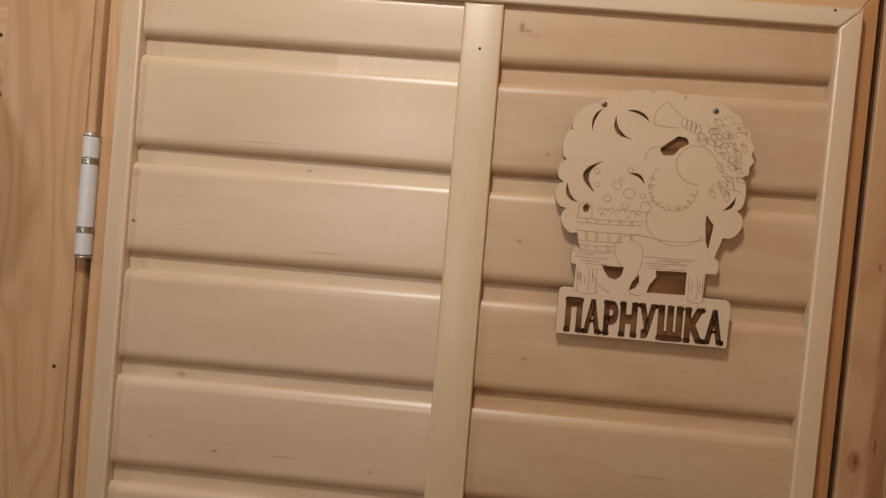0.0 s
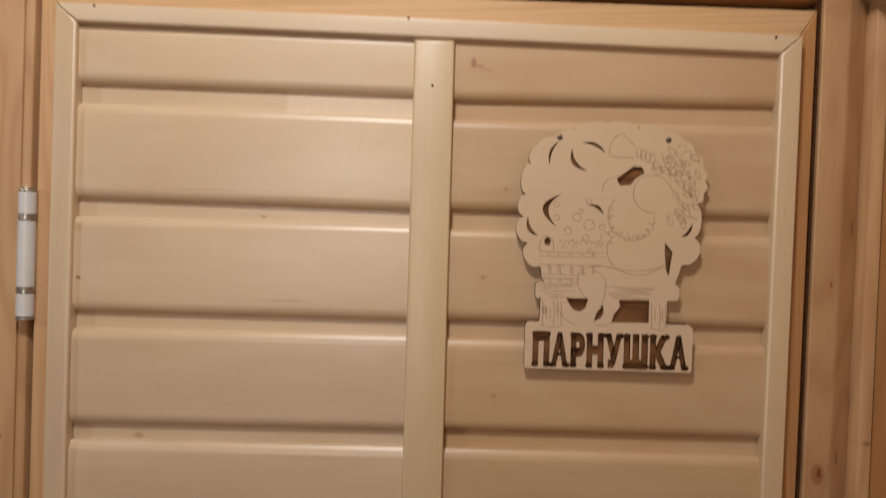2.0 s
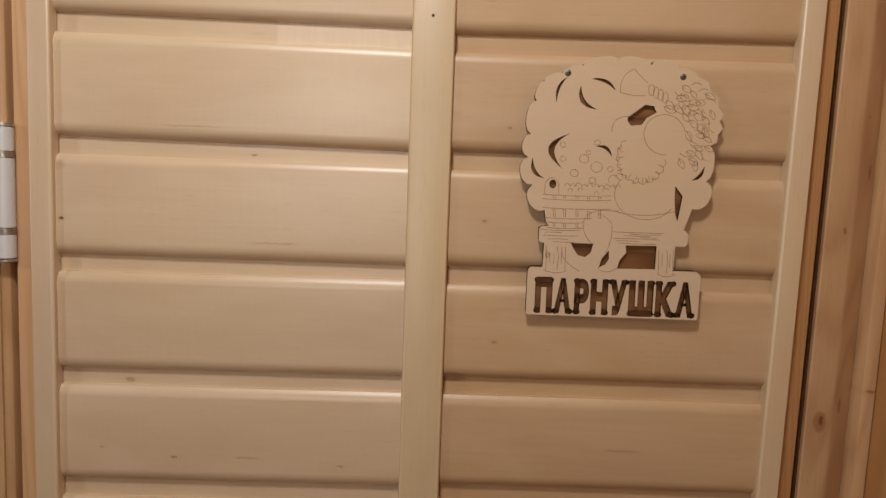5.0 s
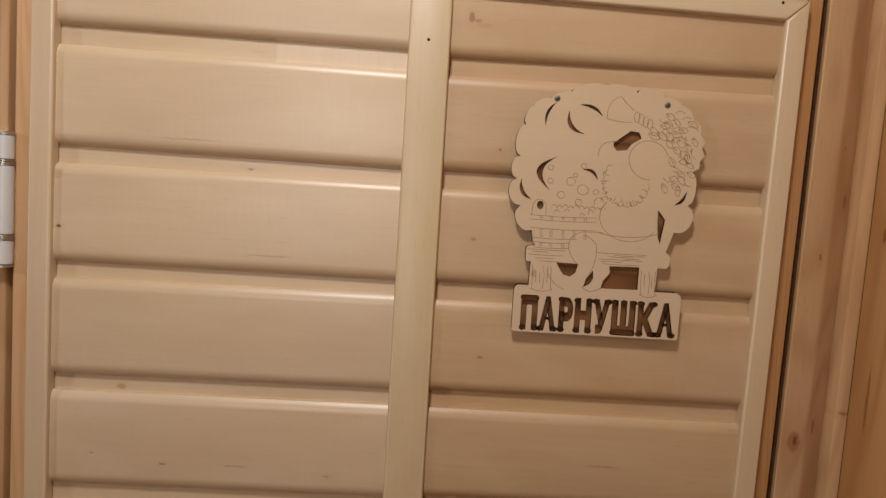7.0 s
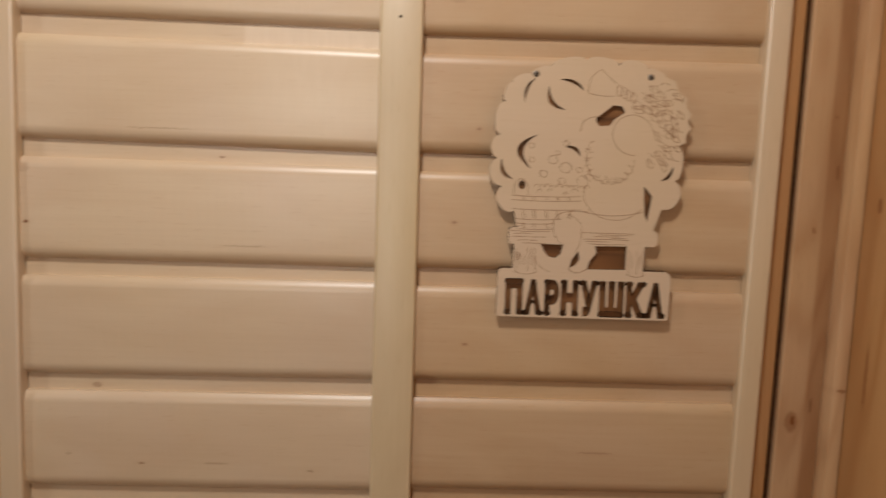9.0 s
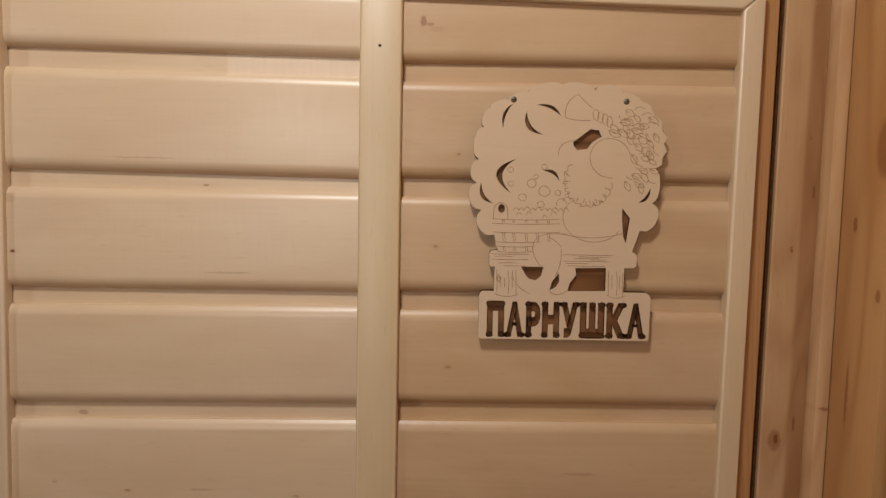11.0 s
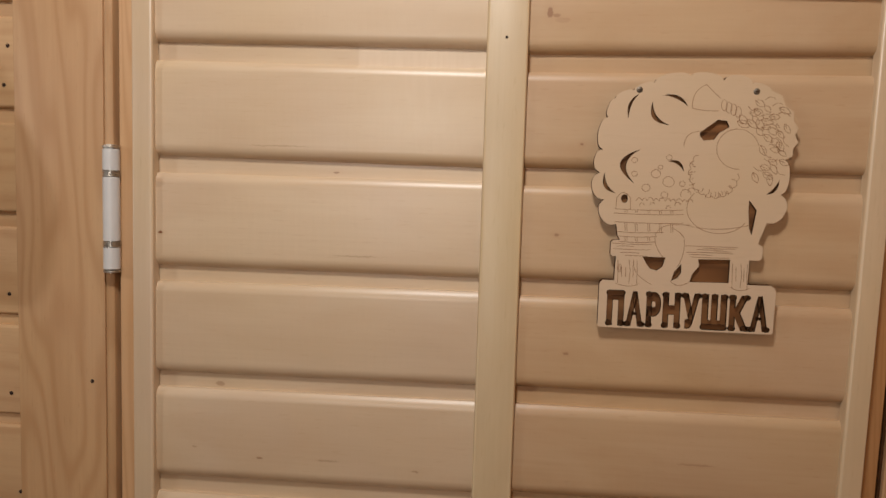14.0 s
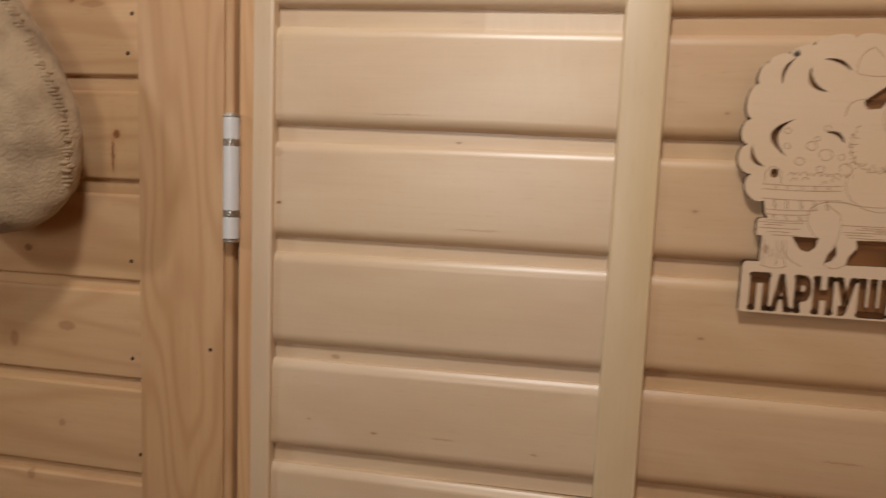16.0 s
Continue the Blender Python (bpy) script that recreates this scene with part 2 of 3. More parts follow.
# near-black brown that stands in for the shade inside the door gaps
GAP_SHADE = plain("painted_gap_shade", (0.07, 0.030, 0.012), 0.8, 0, 0.3, 200, 0.08)


def felt():
    m, nt, p = nodes_of("matted_wool_felt")
    N, L = nt.nodes.new, nt.links.new
    tc, a, b, mix = N("ShaderNodeTexCoord"), N("ShaderNodeTexNoise"), N("ShaderNodeTexNoise"), N("ShaderNodeMix")
    a.inputs["Scale"].default_value, a.inputs["Detail"].default_value = 38, 5
    b.inputs["Scale"].default_value, b.inputs["Detail"].default_value = 420, 8
    mix.data_type = "RGBA"
    mix.inputs[6].default_value, mix.inputs[7].default_value = (0.25, 0.170, 0.100, 1), (0.41, 0.300, 0.185, 1)
    r = N("ShaderNodeMapRange")
    r.inputs["From Min"].default_value, r.inputs["From Max"].default_value = 0.3, 0.6
    for n in (a, b):
        L(tc.outputs["Object"], n.inputs["Vector"])
    L(a.outputs["Fac"], r.inputs["Value"])
    L(r.outputs[0], mix.inputs[0])
    L(mix.outputs[2], p.inputs["Base Color"])
    p.inputs["Roughness"].default_value = 0.95
    p.inputs["Sheen Weight"].default_value = 0.05
    bp = N("ShaderNodeBump")
    bp.inputs["Strength"].default_value, bp.inputs["Distance"].default_value = 0.8, 0.002
    L(b.outputs["Fac"], bp.inputs["Height"])
    L(bp.outputs["Normal"], p.inputs["Normal"])
    return m


FELT = felt()


# ---- building helpers ----
def lean(v):
    """The lock side of the door and its casing lean a little out of true."""
    return v.x + 0.016 * (v.z - 1.57) * min(1.0, max(0.0, v.x / 0.26))


def thing(name, base, label="", category="", group="", kind=""):
    ob = new(name)
    ob.empty_display_size = 0.05
    ob.location = base
    bpy.context.view_layer.update()
    return tagged(ob, label, category, group, kind)


def put_mesh(name, me, parent=None, label="", smooth=35):
    if smooth:
        for f in me.polygons:
            f.use_smooth = True
        me.set_sharp_from_angle(angle=radians(smooth))
    ob = new(name, me)
    if parent:
        ob.parent = parent
        ob.matrix_parent_inverse = parent.matrix_world.inverted()
    if label:
        ob["label"] = label
    return ob


def part(name, bm, material, parent=None, label="", smooth=35, true=True):
    if true:
        for v in bm.verts:
            v.co.x = lean(v.co)
    bmesh.ops.recalc_face_normals(bm, faces=bm.faces)
    me = bpy.data.meshes.new(name)
    bm.to_mesh(me)
    bm.free()
    for m in material if isinstance(material, (tuple, list)) else (material,):
        me.materials.append(m)
    ob = put_mesh(name, me, parent, label, smooth)
    return ob


def prism(points, y0, y1, bevel=0.0, segments=2, bm=None):
    """A plate with the outline points (x, z), from y0 (front) to y1."""
    bm = bm or bmesh.new()
    front = [bm.verts.new((x, y0, z)) for x, z in points]
    back = [bm.verts.new((x, y1, z)) for x, z in points]
    f = bm.faces.new(front)
    bm.faces.new(back[::-1])
    n = len(points)
    for i in range(n):
        bm.faces.new((front[i], front[(i + 1) % n], back[(i + 1) % n], back[i]))
    if bevel:
        bmesh.ops.bevel(bm, geom=list(f.edges), offset=bevel, segments=segments, profile=0.5, affect="EDGES")
    return bm


def box(x0, x1, y0, y1, z0, z1, bevel=0.0, segments=2):
    bm = bmesh.new()
    bmesh.ops.create_cube(bm, size=1)
    for v in bm.verts:
        v.co = Vector(((x0 + x1) / 2 + v.co.x * (x1 - x0), (y0 + y1) / 2 + v.co.y * (y1 - y0), (z0 + z1) / 2 + v.co.z * (z1 - z0)))
    if bevel:
        bmesh.ops.bevel(bm, geom=bm.edges[:], offset=bevel, segments=segments, profile=0.5, affect="EDGES")
    return bm


def sweep(profile, a, b, axis):
    """A closed profile drawn along x ((y, z) points), y ((x, z)) or z ((x, y))."""
    bm = bmesh.new()

    def at(s, p):
        return {0: (s, p[0], p[1]), 1: (p[0], s, p[1]), 2: (p[0], p[1], s)}[axis]
    ends = [[bm.verts.new(at(s, p)) for p in profile] for s in (a, b)]
    bm.faces.new(ends[0][::-1])
    bm.faces.new(ends[1])
    n = len(profile)
    for i in range(n):
        bm.faces.new((ends[0][i], ends[0][(i + 1) % n], ends[1][(i + 1) % n], ends[1][i]))
    return bm


def lathe(x, y, rings, sides=24):
    """A turned solid on an upright axis at x, y: rings of (z, radius)."""
    bm = bmesh.new()
    rows = [[bm.verts.new((x + r * math.cos(2 * math.pi * i / sides), y + r * math.sin(2 * math.pi * i / sides), z)) for i in range(sides)] for z, r in rings]
    for lo, hi in zip(rows, rows[1:]):
        for i in range(sides):
            bm.faces.new((lo[i], lo[(i + 1) % sides], hi[(i + 1) % sides], hi[i]))
    bm.faces.new(rows[0][::-1])
    bm.faces.new(rows[-1])
    return bm


def disc(x, y, z, r, depth=0.0012, dome=0.0004, sides=12):
    """A round head that faces -y."""
    bm = bmesh.new()
    rows = [[bm.verts.new((x + q * r * math.cos(2 * math.pi * i / sides), yy, z + q * r * math.sin(2 * math.pi * i / sides))) for i in range(sides)] for q, yy in ((1, y + depth), (1, y), (0.6, y - dome))]
    for lo, hi in zip(rows, rows[1:]):
        for i in range(sides):
            bm.faces.new((lo[i], lo[(i + 1) % sides], hi[(i + 1) % sides], hi[i]))
    bm.faces.new(rows[-1])
    bm.faces.new(rows[0][::-1])
    return bm


def board_profile(top, foot, lip, face=-0.005, rest=0.0, back=0.009, round_top=0.005, round_foot=0.007):
    """(y, z) outline of a wall board: a rounded face and, under it, a set-back lip that ends at z = lip."""
    d = rest - face
    pts = [(back, top)]
    ledge = 0.50 * d
    a0 = radians(46)
    for i in range(0, 8):
        a = a0 + (math.pi / 2 - a0) * i / 7
        pts.append((rest - ledge - (d - ledge) * (math.sin(a) - math.sin(a0)) / (1 - math.sin(a0)), top - round_top * (1 - math.cos(a) / math.cos(a0))))
    for i in range(0, 8):
        a = math.pi / 2 * i / 7
        pts.append((face + d * (1 - math.cos(a)), foot + round_foot * (1 - math.sin(a))))
    pts += [(rest, lip), (back, lip)]
    return pts


# ---- the room ----
ROOM_X0, ROOM_X1, ROOM_Y0, ROOM_TOP = -1.70, 0.3625, -2.30, 2.50
tagged(part("floor", box(ROOM_X0 - 0.1, ROOM_X1 + 0.1, ROOM_Y0 - 0.1, 0.12, -0.06, 0.0), ROOM_WOOD, true=False), "brown boarded wooden floor of the steam room", "floor", kind="structure")
tagged(part("ceiling", box(ROOM_X0 - 0.1, ROOM_X1 + 0.1, ROOM_Y0 - 0.1, 0.12, ROOM_TOP, ROOM_TOP + 0.06), ROOM_WOOD, true=False), "pale wooden ceiling of the steam room", "ceiling", kind="structure")
tagged(part("wall_west", box(ROOM_X0 - 0.1, ROOM_X0, ROOM_Y0, 0.10, 0.0, ROOM_TOP), ROOM_WOOD, true=False), "plain pale wooden wall of the steam room", "wall", kind="structure")
tagged(part("wall_south", box(ROOM_X0, ROOM_X1, ROOM_Y0 - 0.1, ROOM_Y0, 0.0, ROOM_TOP), ROOM_WOOD, true=False), "plain pale wooden wall behind the viewer", "wall", kind="structure")

# door wall: studs round the opening, and its boards
wall_n = thing("wall_north", (-1.0, 0.05, 0), "wall of horizontal knotty pine boards beside the door", "wall", kind="structure")
part("backing", box(ROOM_X0, -0.3305, 0.021, 0.10, 0.0, ROOM_TOP), PINE_ACROSS, wall_n)
part("backing", box(-0.3305, ROOM_X1, 0.021, 0.10, 1.820, ROOM_TOP), PINE_ACROSS, wall_n)
part("backing", box(0.305, ROOM_X1, 0.021, 0.10, 0.0, 1.820), PINE_ACROSS, wall_n)
WALL_PITCH = 0.087
for i in range(-10, 20):
    foot = 1.665 - WALL_PITCH * i
    if foot < 0.02 or foot > 2.42:
        continue
    wide = 0.012 if i < 2 else 0.009
    prof = board_profile(foot + WALL_PITCH - (0.012 if i < 3 else 0.009), foot, foot - wide - 0.0015, face=0.0045, rest=0.0085, back=0.0205, round_top=0.003, round_foot=0.003)
    part("board", sweep(prof, ROOM_X0, -0.4065, 0), PINE_WALL, wall_n)
part("board", box(-0.4065, 0.31, 0.006, 0.0205, 1.913, ROOM_TOP), PINE_ACROSS, wall_n)
for nx, nz in ((-0.422, 1.684), (-0.421, 1.509), (-0.414, 1.336), (-0.418, 1.716), (-0.421, 1.423)):
    part("nail", disc(nx, 0.0042, nz, 0.0017), NAIL, wall_n)

# side wall next to the lock side
wall_e = thing("wall_east", (0.39, -1.0, 0), "wall of pine boards that meets the door wall in a corner", "wall", kind="structure")
part("backing", box(ROOM_X1 + 0.003, ROOM_X1 + 0.1, ROOM_Y0, 0.10, 0.0, ROOM_TOP), ROOM_WOOD, wall_e, true=False)
part("board", box(0.3438, 0.3640, -0.0625, -0.0030, 0.0, 1.805, 0.0008), PINE_SIDE, wall_e, "orange-brown heartwood board with dark knots", true=True)
y = -0.0790
while y > ROOM_Y0 + 0.1:
    part("board", box(0.3420, 0.3640, y - 0.088, y, 0.0, 1.805, 0.0015), PINE_UP, wall_e)
    y -= 0.0905
part("board", box(0.3140, 0.3640, ROOM_Y0, 0.004, 1.8085, 1.8290, 0.0025), PINE_ACROSS, wall_e)
z = 1.8315
while z < 2.40:
    part("board", box(0.3140, 0.3640, ROOM_Y0, 0.004, z, z + 0.086, 0.0025), PINE_ACROSS, wall_e)
    z += 0.0885

# ---- door casing ----
casing = thing("door_casing", (-0.36, 0, 0), "smooth varnished pine casing nailed round the door", "trim", kind="structure")
part("upright", prism([(-0.4075, 0.0), (-0.3305, 0.0), (-0.3305, 1.8145), (-0.3465, 1.8305), (-0.4075, 1.8915)], -0.004, 0.0205, 0.0010), PINE_UP, casing)
part("head", prism([(-0.3300, 1.8155), (0.3110, 1.8035), (0.3125, 1.8120), (0.3130, 1.9120), (-0.4070, 1.9120), (-0.4070, 1.8920)], -0.004, 0.0205, 0.0030, 4), PINE_ACROSS, casing)
part("upright", sweep([(0.2921, 0.0205), (0.2921, -0.0030), (0.2930, -0.0040), (0.3110, -0.0040), (0.3125, -0.0037), (0.3150, -0.0027), (0.3328, 0.0105), (0.3328, 0.0205)], 0.0, 1.8030, 2), PINE_UP, casing)
part("corner_batten", box(0.3331, 0.3436, -0.0040, 0.0205, 0.0, 1.8030, 0.0010), PINE_UP, casing, "narrow square pine batten in the corner")
for nx, nz in ((-0.342, 1.4400), (-0.341, 1.7880), (-0.034, 1.8190), (0.270, 1.8160)):
    part("nail", disc(nx, -0.0043, nz, 0.0016), NAIL, casing)
jamb = thing("door_frame", (-0.325, 0.03, 0), "narrow pine frame set back behind the casing", "door frame", kind="structure")
part("jamb", sweep([(-0.3303, 0.09), (-0.3303, -0.0022), (-0.3296, -0.0028), (-0.3278, -0.0032), (-0.3252, -0.0030), (-0.3234, -0.0016), (-0.3226, 0.0012), (-0.3226, 0.09)], 0.0, 1.8125, 2), PINE_UP, jamb)
# dark strip added before the casing's side to paint the gap's shade
part("jamb", box(0.2900, 0.2919, 0.0005, 0.09, 0.0, 1.803), GAP_SHADE, jamb)
part("head", prism([(-0.3220, 1.8068), (0.2915, 1.8004), (0.2915, 1.8180), (-0.3220, 1.8230)], 0.0030, 0.0202, 0.0012), PINE_SHADED_ACROSS, jamb)
# stop behind the leaf, in the same painted shade
part("stop", box(-0.3220, 0.2950, 0.034, 0.05, 0.0, 1.806), GAP_SHADE, jamb)

# ---- the door ----
door = thing("door_1", (-0.014, 0.02, 0), "closed sauna door of pale lime boards with a centre batten and mitred edge strips", "door", kind="structure")
LEAF = [(-0.3187, 0.012), (0.2882, 0.012), (0.2882, 1.7915), (-0.3187, 1.7985)]
IN = [(-0.2848, 0.075), (0.2565, 0.075), (0.2565, 1.7540), (-0.2848, 1.7662)]
OUT = [(-0.3020, 0.058), (0.2730, 0.058), (0.2730, 1.7690), (-0.3020, 1.7812)]
# frame of the leaf: mitred pine members behind the strips
INNER = [(-0.289, 0.078), (0.2635, 0.078), (0.2635, 1.7520), (-0.289, 1.7640)]
for i, (name, mat) in enumerate((("bottom_rail", PINE_EDGE_ACROSS), ("stile", PINE_EDGE_SHADED), ("top_rail", PINE_EDGE_ACROSS), ("stile", PINE_EDGE))):
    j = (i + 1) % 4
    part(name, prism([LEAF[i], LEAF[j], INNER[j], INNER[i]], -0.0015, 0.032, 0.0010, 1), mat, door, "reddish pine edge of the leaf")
part("core", box(-0.289, 0.2635, 0.0105, 0.032, 0.078, 1.752), PINE_EDGE, door)
for i, (name, mat) in enumerate((("edge_strip", LIME_ACROSS_LIT), ("edge_strip", LIME_UP), ("edge_strip", LIME_ACROSS_LIT), ("edge_strip", LIME_UP))):
    j = (i + 1) % 4
    part(name, prism([OUT[i], OUT[j], IN[j], IN[i]], -0.0125, -0.0016, 0.0022, 3), mat, door)
part("centre_batten", prism([(-0.0222, 0.078), (0.0092, 0.078), (0.0092, 1.7588), (-0.0222, 1.7592)], -0.0125, -0.0002, 0.0030, 3), BATTEN, door, "pale yellowish batten down the middle of the door")
# (left end, right end) by which each board hangs off level
HANG = (((0.0010, -0.0026), (-0.0003, -0.0040), (-0.0007, -0.0010), (-0.0003, 0.0020), (0.0005, 0.0030)), ((0.0, 0.0015), (0.0, 0.0006), (0.0, 0.0006), (0.0, 0.0010), (0.0, 0.0010)))
for side, (x0, x1, first, pitch) in enumerate(((-0.2885, -0.0070, 1.7202, 0.0888), (-0.0066, 0.2632, 1.7145, 0.0859))):
    for i in range(0, 20):
        foot = first - pitch * i - 0.0020
        top = foot + pitch - 0.0136 if i else 1.7655
        if foot < 0.10:
            break
        last = foot - pitch < 0.10
        lip = 0.079 if last else foot - 0.0152
        bm = sweep(board_profile(top, foot, lip, face=-0.0070, round_top=0.0085, round_foot=0.0100), x0, x1, 0)
        a, b = HANG[side][i] if i < 5 else (0.0, 0.0)
        for v in bm.verts:
            v.co.z += a + (b - a) * (v.co.x - x0) / (x1 - x0)
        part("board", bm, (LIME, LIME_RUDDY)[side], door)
for nx, nz, ny in ((-0.0072, 1.7230, -0.0127), (-0.271, 1.7785, -0.0127), (-0.027, 1.7745, -0.0127), (0.252, 1.7665, -0.0127)):
    part("nail", disc(nx, ny, nz, 0.0011), NAIL, door)

# barrel hinges with white sleeves
def hinge(zmid):
    hx, hy, s = -0.3225, -0.0065, (zmid - 1.5855)
    h = part("hinge", lathe(hx, hy, [(1.5345 + s, 0.0045), (1.6365 + s, 0.0045)]), CHROME, door, "white barrel hinge with nickel rings")
    for lo, hi in ((1.5355, 1.5535), (1.5585, 1.6105), (1.6155, 1.6330)):
        part("sleeve", lathe(hx, hy, [(lo + s, 0.0060), (lo + 0.0004 + s, 0.0066), (hi - 0.0004 + s, 0.0066), (hi + s, 0.0060)]), WHITE, h, "white enamelled sleeve")
    for lo in (1.5537, 1.6107):
        rings = []
        for k in range(3):
            b = lo + s + 0.0016 * k
            rings += [(b, 0.0056), (b + 0.0003, 0.0070), (b + 0.0009, 0.0070), (b + 0.0012, 0.0056)]
        part("ring", lathe(hx, hy, rings), CHROME, h, "ribbed nickel ring")
    for lo, hi in ((1.5325, 1.5352), (1.6333, 1.6360)):
        part("cap", lathe(hx, hy, [(lo + s, 0.0052), (lo + 0.0006 + s, 0.0067), (hi - 0.0006 + s, 0.0067), (hi + s, 0.0052)]), CHROME, h)
    part("pin", box(hx - 0.003, hx + 0.003, hy, 0.010, zmid - 0.012, zmid + 0.012, 0.001), CHROME, h)


hinge(1.5855)
hinge(0.32)

# ---- the plaque ----
PX, PZ, PS = 0.0690, 1.5080, 0.000417
FRONT, MID, REAR = -0.0149, -0.0120, -0.0080


def on_plaque(u, v):
    """Plaque units (about 0.4 mm, from its lower left corner, v up) to x, z."""
    return PX + PS * u, PZ + 0.969 * PS * v


def cloud_outline():
    """The scalloped steam cloud with a leafy rim on one side, over the bench and the name board."""
    # hollows between the puffs, anticlockwise from the bench, and how far each puff swells out
    hollows = [(284, 204), (305, 256), (308, 319), (320, 339), (322, 363), (318, 388), (303, 414), (278, 441), (246, 453), (197, 458), (140, 465), (79, 452), (44, 438), (13, 423), (2, 389), (-5, 330), (-8, 288), (1, 238), (25, 193)]
    swell = (42, 22, 7, 7, 7, 8, 8, 11, 25, 20, 22, 12, 12, 14, 26, 26, 36, 38)
    out = []
    for (p, q), fat in zip(zip(hollows, hollows[1:]), swell):
        d = math.hypot(q[0] - p[0], q[1] - p[1])
        nu, nv = (q[1] - p[1]) / d, (p[0] - q[0]) / d
        leafy = p[0] > 300 and 300 < p[1] < 420
        for k in range(14):
            t = k / 14
            h = fat * (1 - abs(2 * t - 1) if leafy else math.sqrt(max(0.0, 1 - (2 * t - 1) ** 2)) * 0.5)
            out.append((p[0] + (q[0] - p[0]) * t + nu * h, p[1] + (q[1] - p[1]) * t + nv * h))
    low = [(25, 193), (28, 172), (33, 165), (21, 164), (17, 160), (17, 138), (20, 134), (27, 134), (26, 89), (6, 89), (2, 86), (0, 80), (0, 3), (3, 0), (304, 0), (307, 3), (308, 80), (305, 86), (299, 90),
           (258, 90), (259, 135), (276, 135), (280, 139), (281, 158), (277, 163), (272, 166), (279, 187)]
    return out + low


def bend(p0, c, p1, n=10):
    return [((1 - t) ** 2 * p0[0] + 2 * t * (1 - t) * c[0] + t * t * p1[0], (1 - t) ** 2 * p0[1] + 2 * t * (1 - t) * c[1] + t * t * p1[1]) for t in [i / n for i in range(n + 1)]]


def crescent(p0, c, p1, fat):
    mid = ((p0[0] + p1[0]) / 2, (p0[1] + p1[1]) / 2)
    d = math.hypot(c[0] - mid[0], c[1] - mid[1])
    c2 = (c[0] - (c[0] - mid[0]) / d * fat * 2, c[1] - (c[1] - mid[1]) / d * fat * 2)
    return bend(p0, c, p1) + bend(p0, c2, p1)[-2:0:-1]


def oval(u, v, ru, rv, n=18):
    return [(u + ru * math.cos(2 * math.pi * i / n), v + rv * math.sin(2 * math.pi * i / n)) for i in range(n)]


HOLES = [crescent((54, 432), (28, 418), (37, 387), 5), crescent((78, 419), (65, 379), (108, 377), 8), crescent((95, 430), (126, 438), (138, 411), 6),
         crescent((62, 332), (-5, 310), (53, 269), 11), crescent((109, 311), (133, 321), (138, 293), 6), crescent((0, 288), (-10, 254), (21, 251), 7),
         crescent((301, 283), (301, 256), (280, 256), 6), oval(37, 241, 6, 8),
         [(74, 135), (114, 135), (110, 118), (100, 110), (88, 113), (81, 122)], [(142, 124), (143, 108), (137, 98), (126, 92), (130, 108)],
         [(171, 134), (226, 135), (226, 92), (158, 91), (162, 106), (173, 121)], [(161, 364), (191, 388), (206, 386), (211, 375), (194, 364), (186, 352), (168, 350), (162, 357)],
         [(252, 245), (266, 227), (260, 181), (255, 193), (252, 224)]]


def plate(name, outline, holes, y0, y1):
    """A sawn sheet with holes right through, as a mesh."""
    c = bpy.data.curves.new(name, "CURVE")
    c.dimensions, c.fill_mode, c.extrude = "2D", "BOTH", (y1 - y0) / 2
    for loop in [outline] + holes:
        s = c.splines.new("POLY")
        s.points.add(len(loop) - 1)
        for p, (u, v) in zip(s.points, loop):
            p.co = (*on_plaque(u, v), 0, 1)
        s.use_cyclic_u = True
    return solid_of(c, (y0 + y1) / 2)


def solid_of(c, ymid):
    """The mesh of a flat curve or text, turned upright into the plane y = ymid."""
    ob = new("sheet", c)
    bpy.context.view_layer.update()
    me = bpy.data.meshes.new_from_object(ob.evaluated_get(bpy.context.evaluated_depsgraph_get()))
    bpy.data.objects.remove(ob)
    me.transform(Matrix.Translation((0, ymid, 0)) @ Matrix.Rotation(radians(90), 4, "X"))
    bm = bmesh.new()
    bm.from_mesh(me)
    bmesh.ops.remove_doubles(bm, verts=bm.verts, dist=1e-6)
    bmesh.ops.recalc_face_normals(bm, faces=bm.faces)
    bm.to_mesh(me)
    bm.free()
    return me


